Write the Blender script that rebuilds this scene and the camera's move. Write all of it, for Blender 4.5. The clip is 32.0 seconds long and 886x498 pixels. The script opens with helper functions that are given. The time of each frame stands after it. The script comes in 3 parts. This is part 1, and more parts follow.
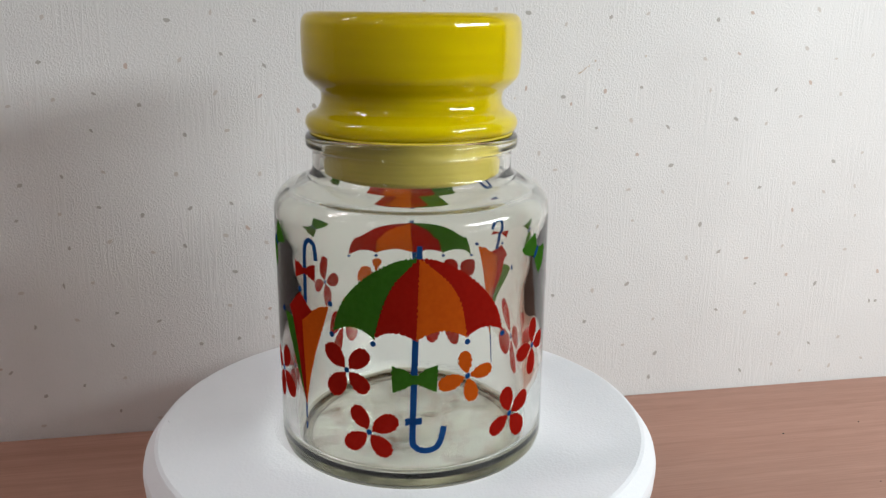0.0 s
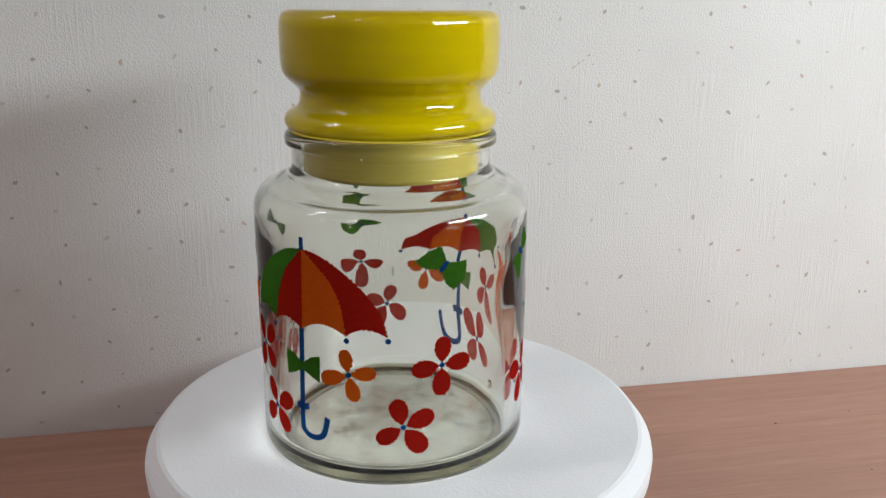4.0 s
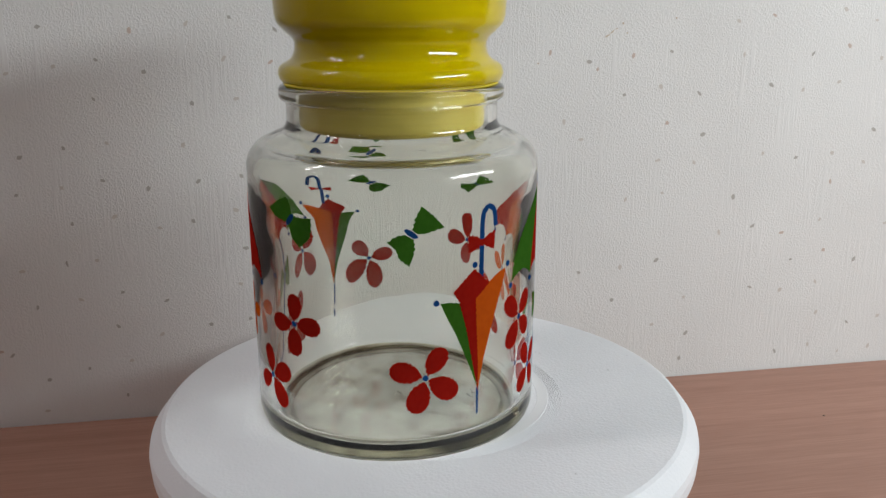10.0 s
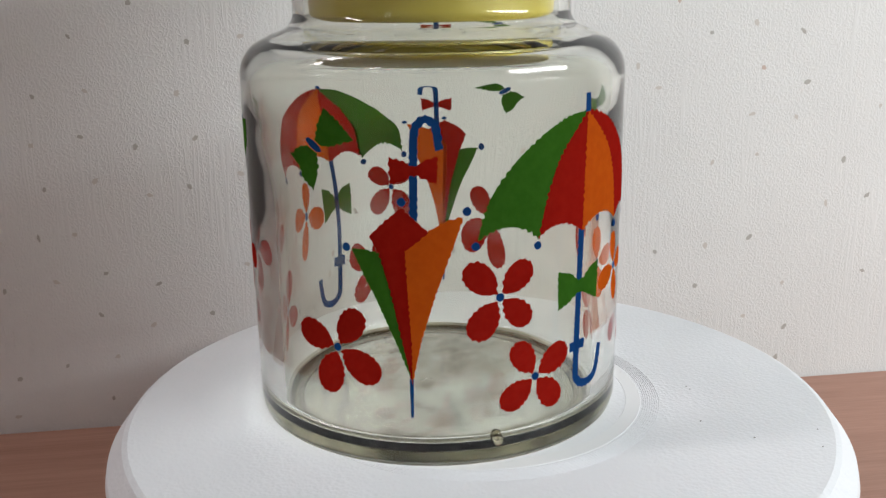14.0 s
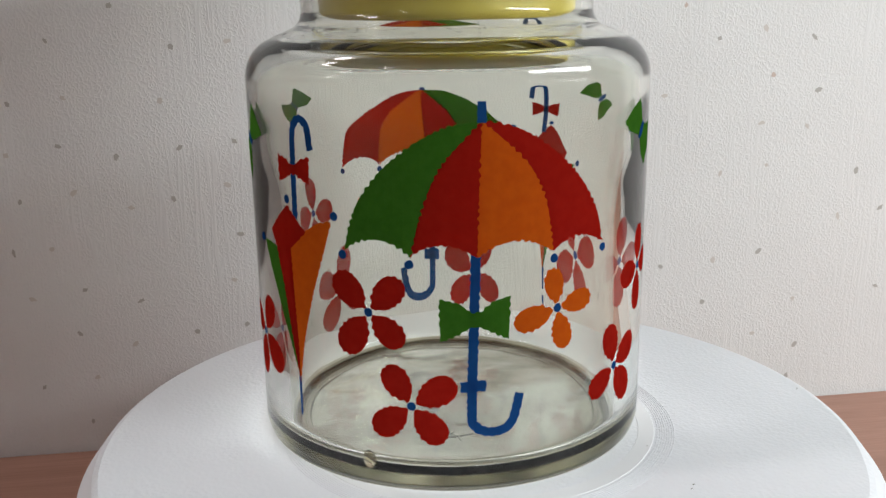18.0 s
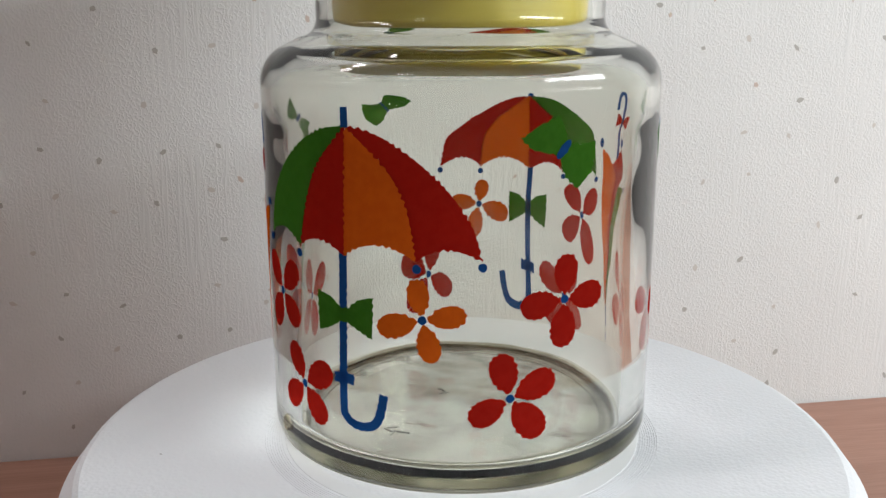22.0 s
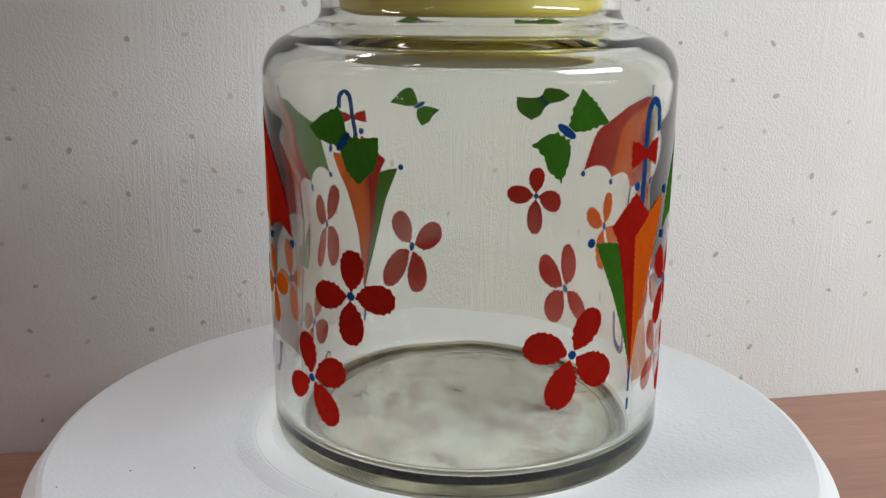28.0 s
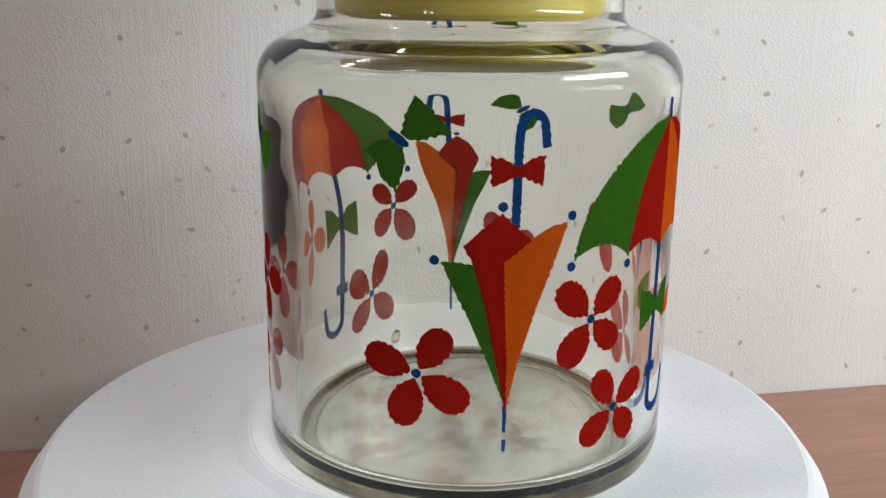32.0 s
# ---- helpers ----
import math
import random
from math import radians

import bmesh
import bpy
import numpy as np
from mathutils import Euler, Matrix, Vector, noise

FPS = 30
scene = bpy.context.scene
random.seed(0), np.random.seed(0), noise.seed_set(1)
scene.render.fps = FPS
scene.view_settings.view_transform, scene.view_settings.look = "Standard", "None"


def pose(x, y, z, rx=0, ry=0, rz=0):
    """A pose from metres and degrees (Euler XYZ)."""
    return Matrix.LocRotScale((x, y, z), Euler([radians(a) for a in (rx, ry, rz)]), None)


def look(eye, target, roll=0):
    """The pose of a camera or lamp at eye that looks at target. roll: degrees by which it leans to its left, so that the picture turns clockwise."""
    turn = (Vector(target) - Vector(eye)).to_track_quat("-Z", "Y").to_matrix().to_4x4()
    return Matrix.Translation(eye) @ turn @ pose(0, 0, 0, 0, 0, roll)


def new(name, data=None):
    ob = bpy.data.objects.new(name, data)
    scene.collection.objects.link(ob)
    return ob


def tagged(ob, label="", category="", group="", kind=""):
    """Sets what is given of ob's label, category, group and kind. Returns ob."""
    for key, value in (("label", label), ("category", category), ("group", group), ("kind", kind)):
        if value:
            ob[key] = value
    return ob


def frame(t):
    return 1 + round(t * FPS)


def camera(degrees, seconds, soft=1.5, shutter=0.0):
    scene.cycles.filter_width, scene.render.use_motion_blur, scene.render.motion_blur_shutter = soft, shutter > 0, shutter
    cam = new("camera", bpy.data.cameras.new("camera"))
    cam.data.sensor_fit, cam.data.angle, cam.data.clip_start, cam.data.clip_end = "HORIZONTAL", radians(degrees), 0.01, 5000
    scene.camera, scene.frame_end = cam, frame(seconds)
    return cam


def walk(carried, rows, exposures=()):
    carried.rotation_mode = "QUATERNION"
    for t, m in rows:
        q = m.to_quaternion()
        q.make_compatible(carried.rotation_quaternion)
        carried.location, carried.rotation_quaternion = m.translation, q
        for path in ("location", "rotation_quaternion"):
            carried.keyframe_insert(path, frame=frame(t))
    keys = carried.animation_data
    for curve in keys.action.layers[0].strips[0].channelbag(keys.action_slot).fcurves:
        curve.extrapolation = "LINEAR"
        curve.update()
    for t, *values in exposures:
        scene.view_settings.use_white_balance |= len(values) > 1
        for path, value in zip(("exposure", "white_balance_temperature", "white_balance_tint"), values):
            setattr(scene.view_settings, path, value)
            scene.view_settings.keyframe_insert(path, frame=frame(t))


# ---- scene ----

# ---------------------------------------------------------------- camera
DISC_Z = 0.0688          # top of the platter above the desk
WALL_Y = 0.1424          # papered wall behind the desk
R_JAR = 0.0525
PATH = [
    (0.0, -0.0442, -0.3338, 0.2360, -15.57, 0.49, -10.52),
    (0.5, -0.0449, -0.3341, 0.2360, -15.60, 0.60, -10.68),
    (1.0, -0.0451, -0.3347, 0.2359, -15.63, 0.63, -10.84),
    (1.5, -0.0459, -0.3336, 0.2355, -15.88, 0.61, -11.00),
    (2.0, -0.0457, -0.3336, 0.2361, -16.17, 0.58, -11.17),
    (2.5, -0.0459, -0.3341, 0.2370, -16.29, 0.43, -11.24),
    (3.0, -0.0472, -0.3342, 0.2376, -16.19, 0.40, -11.22),
    (3.5, -0.0482, -0.3348, 0.2386, -16.17, 0.34, -11.26),
    (5.5, -0.0465, -0.3359, 0.2384, -16.18, 0.24, -11.08),
    (6.0, -0.0456, -0.3364, 0.2380, -16.18, 0.16, -10.93),
    (6.5, -0.0453, -0.3364, 0.2377, -16.22, 0.11, -10.83),
    (7.0, -0.0444, -0.3381, 0.2388, -16.25, -0.08, -10.66),
    (7.5, -0.0451, -0.3382, 0.2391, -16.18, -0.19, -10.52),
    (8.0, -0.0465, -0.3375, 0.2404, -16.10, -0.22, -10.39),
    (8.5, -0.0467, -0.3364, 0.2409, -16.17, -0.30, -10.30),
    (9.0, -0.0465, -0.3351, 0.2399, -16.05, -0.33, -10.15),
    (9.5, -0.0461, -0.3278, 0.2303, -15.83, -0.25, -9.84),
    (10.0, -0.0463, -0.3131, 0.2182, -15.84, -0.09, -9.84),
    (10.5, -0.0462, -0.2935, 0.2052, -16.46, -0.00, -10.11),
    (11.0, -0.0469, -0.2794, 0.1988, -16.85, -0.02, -10.12),
    (11.5, -0.0454, -0.2685, 0.1941, -16.64, -0.06, -9.75),
    (12.0, -0.0441, -0.2583, 0.1869, -16.13, -0.19, -9.30),
    (12.5, -0.0436, -0.2529, 0.1820, -15.54, -0.40, -8.86),
    (13.0, -0.0424, -0.2478, 0.1777, -15.08, -0.48, -8.43),
    (13.5, -0.0410, -0.2429, 0.1764, -14.80, -0.82, -7.90),
    (14.0, -0.0399, -0.2383, 0.1763, -14.71, -0.90, -7.51),
    (14.5, -0.0393, -0.2313, 0.1749, -14.71, -0.76, -7.30),
    (16.5, -0.0374, -0.2219, 0.1750, -14.63, -1.23, -7.24),
    (17.0, -0.0379, -0.2218, 0.1745, -14.35, -1.11, -7.47),
    (17.5, -0.0384, -0.2217, 0.1742, -14.09, -0.99, -7.68),
    (18.0, -0.0388, -0.2209, 0.1732, -13.94, -0.83, -7.94),
    (18.5, -0.0391, -0.2198, 0.1724, -13.93, -0.63, -8.29),
    (19.0, -0.0395, -0.2198, 0.1724, -13.88, -0.45, -8.54),
    (19.5, -0.0395, -0.2202, 0.1725, -13.76, -0.39, -8.72),
    (20.0, -0.0394, -0.2204, 0.1728, -13.71, -0.36, -8.80),
    (20.5, -0.0397, -0.2209, 0.1733, -13.72, -0.34, -8.84),
    (21.0, -0.0395, -0.2209, 0.1731, -13.67, -0.26, -8.89),
    (21.5, -0.0397, -0.2207, 0.1730, -13.61, -0.22, -9.02),
    (22.0, -0.0393, -0.2210, 0.1736, -13.57, -0.20, -9.09),
    (22.5, -0.0391, -0.2206, 0.1736, -13.55, -0.20, -9.19),
    (23.0, -0.0383, -0.2198, 0.1726, -13.61, -0.20, -9.31),
    (23.5, -0.0383, -0.2193, 0.1721, -13.67, -0.12, -9.47),
    (24.0, -0.0380, -0.2200, 0.1729, -13.63, -0.07, -9.50),
    (24.5, -0.0376, -0.2204, 0.1736, -13.55, -0.05, -9.56),
    (25.0, -0.0374, -0.2208, 0.1736, -13.52, 0.10, -9.70),
    (25.5, -0.0370, -0.2209, 0.1734, -13.47, 0.30, -9.88),
    (27.5, -0.0371, -0.2192, 0.1723, -13.79, 0.53, -10.39),
    (28.0, -0.0371, -0.2194, 0.1727, -13.94, 0.47, -10.44),
    (28.5, -0.0372, -0.2199, 0.1733, -13.87, 0.46, -10.52),
    (29.0, -0.0374, -0.2201, 0.1736, -13.81, 0.48, -10.61),
    (29.5, -0.0378, -0.2203, 0.1737, -13.82, 0.51, -10.74),
    (30.0, -0.0375, -0.2208, 0.1737, -13.87, 0.44, -10.75),
    (30.5, -0.0375, -0.2205, 0.1737, -13.90, 0.49, -10.77),
    (31.0, -0.0377, -0.2205, 0.1741, -14.02, 0.54, -10.80),
    (31.5, -0.0377, -0.2208, 0.1741, -14.18, 0.57, -10.83),
    (32.0, -0.0378, -0.2208, 0.1749, -14.35, 0.50, -10.97),
]

scene.cycles.max_bounces = scene.cycles.transmission_bounces = 24
cam = camera(54.3, 32.0, soft=1.4)


def eye(x, y, z, pitch, roll, yaw):
    return pose(x, y, z, 90 + pitch, 0, yaw) @ pose(0, 0, 0, 0, 0, roll)


walk(cam, [(t, eye(*row)) for t, *row in PATH],
     exposures=[(0.0, -0.10), (3.0, -0.13), (6.0, -0.33), (8.0, -0.40), (10.0, -0.39), (11.0, -0.26), (12.0, -0.10), (14.0, -0.07), (22.0, -0.03), (25.0, -0.08), (28.0, -0.19), (32.0, -0.1)])

# ---------------------------------------------------------------- world and lamps
world = bpy.data.worlds.new("world")
scene.world = world
world.use_nodes = True
world.node_tree.nodes["Background"].inputs[0].default_value = (0.9, 0.95, 1.0, 1)
world.node_tree.nodes["Background"].inputs[1].default_value = 0.15


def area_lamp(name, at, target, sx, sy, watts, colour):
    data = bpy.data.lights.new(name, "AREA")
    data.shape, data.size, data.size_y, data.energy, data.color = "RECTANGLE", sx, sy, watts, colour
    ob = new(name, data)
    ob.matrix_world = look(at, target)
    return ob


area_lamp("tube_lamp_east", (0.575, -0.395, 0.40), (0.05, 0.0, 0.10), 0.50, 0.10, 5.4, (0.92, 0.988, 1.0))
for x, y, sx, sy, watts in ((-1.40, -0.12, 0.38, 0.20, 6.5), (-2.10, -0.16, 0.56, 0.22, 8.5), (-1.45, -1.50, 0.40, 0.18, 4.6), (-2.15, -2.35, 0.50, 0.20, 5.0)):
    area_lamp("ceiling_panel", (x, y, 1.66), (x, y - 0.0001, 0), sx, sy, watts, (1.0, 0.935, 0.94))


# ---------------------------------------------------------------- materials
class Mat:
    """A node material under construction."""

    def __init__(self, name, colour=(0.8, 0.8, 0.8), rough=0.5, **inputs):
        self.m = bpy.data.materials.new(name)
        self.m.use_nodes = True
        self.t = self.m.node_tree
        self.b = self.t.nodes["Principled BSDF"]
        self.b.inputs["Base Color"].default_value = (*colour, 1)
        self.b.inputs["Roughness"].default_value = rough
        for k, v in inputs.items():
            self.b.inputs[k.replace("_", " ")].default_value = v

    def node(self, kind, **kw):
        n = self.t.nodes.new(kind)
        for k, v in kw.items():
            if k in n.inputs.keys():
                n.inputs[k].default_value = v
        return n

    def link(self, a, b):
        self.t.links.new(a, b)

    def coords(self, scale=(1, 1, 1), rot=(0, 0, 0)):
        c = self.t.nodes.new("ShaderNodeTexCoord")
        mp = self.t.nodes.new("ShaderNodeMapping")
        mp.inputs["Scale"].default_value = scale
        mp.inputs["Rotation"].default_value = rot
        self.link(c.outputs["Object"], mp.inputs["Vector"])
        return mp.outputs["Vector"]

    def noise(self, vec, scale, detail=2.0, rough=0.5):
        n = self.node("ShaderNodeTexNoise", Scale=scale, Detail=detail, Roughness=rough)
        self.link(vec, n.inputs["Vector"])
        return n.outputs["Fac"]

    def ramp(self, fac, stops):
        r = self.t.nodes.new("ShaderNodeValToRGB")
        e = r.color_ramp.elements
        while len(e) < len(stops):
            e.new(0.5)
        for el, (pos, col) in zip(e, stops):
            el.position = pos
            el.color = (*col, 1) if not isinstance(col, float) else (col, col, col, 1)
        self.link(fac, r.inputs["Fac"])
        return r.outputs["Color"]

    def mix(self, fac, a, b, mode="MIX"):
        n = self.t.nodes.new("ShaderNodeMix")
        n.data_type, n.blend_type = "RGBA", mode
        for sock, v in ((n.inputs[0], fac), (n.inputs[6], a), (n.inputs[7], b)):
            if isinstance(v, (int, float)):
                sock.default_value = v
            elif isinstance(v, tuple):
                sock.default_value = (*v, 1)
            else:
                self.link(v, sock)
        return n.outputs[2]

    def math(self, op, a, b):
        n = self.t.nodes.new("ShaderNodeMath")
        n.operation = op
        for sock, v in ((n.inputs[0], a), (n.inputs[1], b)):
            if isinstance(v, (int, float)):
                sock.default_value = v
            else:
                self.link(v, sock)
        return n.outputs[0]

    def bump(self, height, strength, distance):
        n = self.node("ShaderNodeBump", Strength=strength, Distance=distance)
        self.link(height, n.inputs["Height"])
        self.link(n.outputs["Normal"], self.b.inputs["Normal"])

    def colour(self, sock):
        self.link(sock, self.b.inputs["Base Color"])

    def rough(self, sock):
        self.link(sock, self.b.inputs["Roughness"])


def wallpaper():
    m = Mat("embossed_wallpaper", (0.8, 0.8, 0.79), 0.8)
    bend = m.noise(m.coords(), 55, 2)
    v = m.t.nodes.new("ShaderNodeVectorMath")
    v.operation = "MULTIPLY_ADD"
    v.inputs[1].default_value = (0.35, 0.35, 0.35)
    m.link(bend, v.inputs[0])
    m.link(m.coords((330, 1, 17)), v.inputs[2])
    strands = m.ramp(m.noise(v.outputs[0], 1.0, 1, 0.4), [(0.44, 0.0), (0.53, 1.0), (0.62, 0.0)])
    worms = m.ramp(m.noise(m.coords((1.25, 1, 0.95)), 500, 1.0, 0.4), [(0.38, 0.0), (0.505, 0.9), (0.63, 0.0)])
    broad = m.noise(m.coords((26, 1, 17)), 1.0, 2)
    pick = m.ramp(broad, [(0.36, 1.0), (0.58, 0.15)])
    h = m.math("MAXIMUM", m.math("MULTIPLY", strands, pick), m.math("MULTIPLY", worms, 0.8))
    m.bump(m.math("ADD", h, m.math("MULTIPLY", m.noise(m.coords(), 700, 1), 0.3)), 0.5, 0.00036)
    tone = m.noise(m.coords(), 14, 3)
    m.colour(m.ramp(tone, [(0.3, (0.78, 0.775, 0.765)), (0.7, (0.83, 0.83, 0.82))]))
    return m.m


def desk_wood():
    m = Mat("pink_brown_desk_laminate", (0.33, 0.17, 0.12), 0.42)
    grain = m.noise(m.coords((3, 160, 1)), 1.0, 4, 0.6)
    flecks = m.noise(m.coords((40, 900, 1)), 1.0, 2)
    c = m.ramp(grain, [(0.3, (0.34, 0.165, 0.115)), (0.7, (0.44, 0.235, 0.17))])
    m.colour(m.mix(0.25, c, m.ramp(flecks, [(0.35, (0.3, 0.14, 0.1)), (0.65, (0.48, 0.27, 0.2))])))
    m.bump(flecks, 0.15, 0.0003)
    return m.m


def platter_white():
    m = Mat("textured_white_plastic", (0.85, 0.86, 0.88), 0.5)
    v = m.node("ShaderNodeTexVoronoi", Scale=900.0)
    m.link(m.coords(), v.inputs["Vector"])
    n = m.noise(m.coords(), 700, 2)
    m.bump(m.math("ADD", v.outputs["Distance"], n), 0.24, 0.0004)
    t = m.noise(m.coords(), 25, 3)
    m.colour(m.ramp(t, [(0.3, (0.83, 0.845, 0.88)), (0.7, (0.87, 0.885, 0.92))]))
    return m.m


def clear_glass(name, tint=(0.91, 0.92, 0.87), stretch=(1, 1, 1), wave=0.25, gloss=1.0):
    m = Mat(name, tint, 0.0, IOR=1.5, Transmission_Weight=1.0, Specular_Tint=(gloss, gloss, gloss, 1))
    m.bump(m.noise(m.coords(stretch), 45, 1), wave, 0.0006)
    return m.m


def print_paint(name, dark, light):
    m = Mat(name, light, 0.5, Specular_IOR_Level=0.0)
    n = m.noise(m.coords(), 500, 3)
    m.colour(m.ramp(n, [(0.35, dark), (0.65, light)]))
    m.bump(m.noise(m.coords(), 1400, 2), 0.08, 0.0002)
    glow = m.t.nodes.new("ShaderNodeBsdfTranslucent")
    glow.inputs["Color"].default_value = (*[min(1.0, c * 1.15) for c in light], 1)
    mixer = m.t.nodes.new("ShaderNodeMixShader")
    mixer.inputs[0].default_value = 0.5
    m.link(m.b.outputs[0], mixer.inputs[1])
    m.link(glow.outputs[0], mixer.inputs[2])
    m.link(mixer.outputs[0], m.t.nodes["Material Output"].inputs["Surface"])
    return m.m


M_WALL, M_DESK, M_PLATTER = wallpaper(), desk_wood(), platter_white()
M_GLASS = clear_glass("clear_greenish_glass")
M_INSIDE = clear_glass("clear_glass_inside", stretch=(1, 1, 0.35), wave=0.45)
# Body glass reflects less than real glass, so prints behind stay saturated.
M_BODY = clear_glass("clear_body_glass", gloss=0.64)
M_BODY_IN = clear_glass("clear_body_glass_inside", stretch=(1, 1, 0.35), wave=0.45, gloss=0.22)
M_STIPPLE = Mat("stippled_glass_foot", (0.50, 0.48, 0.38), 0.3, IOR=1.5, Transmission_Weight=0.8).m
M_RIB = Mat("dark_moulded_ribs", (0.24, 0.225, 0.165), 0.3, IOR=1.5, Transmission_Weight=0.5).m
M_MARK = Mat("dark_moulded_mark", (0.16, 0.155, 0.14), 0.7).m
M_SMOOTH = Mat("smooth_white_plastic", (0.86, 0.87, 0.89), 0.35).m
M_STAIN = Mat("brown_splash", (0.60, 0.50, 0.38), 0.8).m
M_SPECK = Mat("dark_dust", (0.10, 0.09, 0.08), 0.9).m
M_AMBER = clear_glass("amber_glass_lump", (0.90, 0.82, 0.66))
M_LIDGLASS = clear_glass("clear_lid_glass", (0.82, 0.74, 0.10), (0.6, 0.6, 5.0), 0.05)


def floor_glass():
    m = Mat("wavy_floor_glass", (0.5, 0.45, 0.38), 0.02, IOR=1.5, Transmission_Weight=1.0)
    swirl = m.noise(m.coords((1, 1.6, 1)), 34, 2, 0.4)
    m.bump(swirl, 0.42, 0.0030)
    # floor tint varies at random between darker and lighter patches
    patch_tone = m.noise(m.coords((1, 1.3, 1)), 75, 3, 0.6)
    m.colour(m.ramp(patch_tone, [(0.34, (0.20, 0.16, 0.125)), (0.45, (0.38, 0.35, 0.295)), (0.68, (0.52, 0.495, 0.425))]))
    return m.m


M_FLOORGLASS = floor_glass()


# Streaky olive tint that stands in for light absorbed along thick glass.
def heel_tint():
    m = Mat("olive_heel_tint", (0.3, 0.28, 0.17), 0.3)
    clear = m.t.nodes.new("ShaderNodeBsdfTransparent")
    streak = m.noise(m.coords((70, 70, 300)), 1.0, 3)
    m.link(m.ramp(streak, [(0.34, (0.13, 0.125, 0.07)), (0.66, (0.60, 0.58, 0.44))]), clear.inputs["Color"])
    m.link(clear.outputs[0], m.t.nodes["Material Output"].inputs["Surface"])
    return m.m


M_HEEL_TINT = heel_tint()
M_RED = print_paint("red_print", (0.34, 0.010, 0.006), (0.40, 0.015, 0.009))
M_ORANGE = print_paint("orange_print", (0.60, 0.092, 0.008), (0.68, 0.120, 0.010))
M_GREEN = print_paint("green_print", (0.035, 0.135, 0.012), (0.05, 0.17, 0.018))
M_BLUE = print_paint("blue_print", (0.010, 0.055, 0.20), (0.014, 0.075, 0.26))


def lid_yellow():
    m = Mat("yellow_glass_casing", (0.47, 0.395, 0.002), 0.6, Specular_IOR_Level=0.0,
            Subsurface_Weight=0.9, Subsurface_Radius=(1.0, 1.0, 1.0), Subsurface_Scale=0.012)
    swirl = m.noise(m.coords((14, 14, 420)), 1.0, 3)
    depth = m.noise(m.coords((30, 30, 60)), 1.0, 2)
    c = m.ramp(swirl, [(0.3, (0.43, 0.355, 0.002)), (0.7, (0.55, 0.465, 0.002))])
    m.colour(m.mix(0.3, c, m.ramp(depth, [(0.35, (0.40, 0.325, 0.002)), (0.65, (0.57, 0.48, 0.002))])))
    return m.m


M_YELLOW = lid_yellow()
M_RIM_SHADE = Mat("painted_rim_shade", (0.46, 0.36, 0.002), 0.5).m

M_NECK_FILL = Mat("yellow_neck_fill", (0.66, 0.53, 0.04), 0.5).m


def frosted_stopper():
    m = Mat("frosted_yellow_stopper", (0.30, 0.23, 0.04), 0.45)
    rings = m.noise(m.coords((2, 2, 900)), 1.0, 2)
    m.colour(m.ramp(rings, [(0.35, (0.26, 0.198, 0.028)), (0.65, (0.34, 0.27, 0.05))]))
    m.bump(rings, 0.12, 0.0004)
    return m.m


M_FROST = frosted_stopper()
M_PLAIN = Mat("plain_plaster", (0.42, 0.40, 0.38), 0.9).m
M_CEILING = Mat("white_ceiling_paint", (0.82, 0.81, 0.79), 0.9).m
M_FLOOR = Mat("grey_floor", (0.16, 0.14, 0.12), 0.6).m
M_FLECK = [Mat("grey_fleck", (0.48, 0.46, 0.43), 0.8).m, Mat("pale_fleck", (0.66, 0.62, 0.58), 0.8).m,
           Mat("tan_fleck", (0.62, 0.51, 0.45), 0.8).m]


# ---------------------------------------------------------------- mesh helpers
def mesh_object(name, bm, material, smooth=False):
    me = bpy.data.meshes.new(name)
    bm.to_mesh(me)
    bm.free()
    me.materials.append(material)
    if smooth:
        for f in me.polygons:
            f.use_smooth = True
    return new(name, me)


def part(name, bm, material, parent, label="", smooth=False):
    ob = mesh_object(name, bm, material, smooth)
    ob.parent = parent
    if label:
        tagged(ob, label)
    return ob


def box(bm, x0, x1, y0, y1, z0, z1, bevel=0.0):
    r = bmesh.ops.create_cube(bm, size=1)
    for v in r["verts"]:
        v.co = Vector(((x0 + x1) / 2 + v.co.x * (x1 - x0), (y0 + y1) / 2 + v.co.y * (y1 - y0), (z0 + z1) / 2 + v.co.z * (z1 - z0)))
    if bevel:
        edges = list({e for v in r["verts"] for e in v.link_edges})
        bmesh.ops.bevel(bm, geom=edges, offset=bevel, segments=3, affect="EDGES", profile=0.5)
    return bm


def smooth_line(pts, per=6, closed=False):
    """Catmull-Rom curve through 2D points."""
    out, n = [], len(pts)
    for i in range(n if closed else n - 1):
        if closed:
            a, b, c, d = (pts[(i + k) % n] for k in (-1, 0, 1, 2))
        else:
            a, b, c, d = pts[max(i - 1, 0)], pts[i], pts[i + 1], pts[min(i + 2, n - 1)]
        for k in range(per):
            t = k / per
            out.append(tuple(0.5 * (2 * b[q] + (c[q] - a[q]) * t + (2 * a[q] - 5 * b[q] + 4 * c[q] - d[q]) * t * t
                                    + (3 * b[q] - a[q] - 3 * c[q] + d[q]) * t ** 3) for q in (0, 1)))
    if not closed:
        out.append(tuple(pts[-1]))
    return out


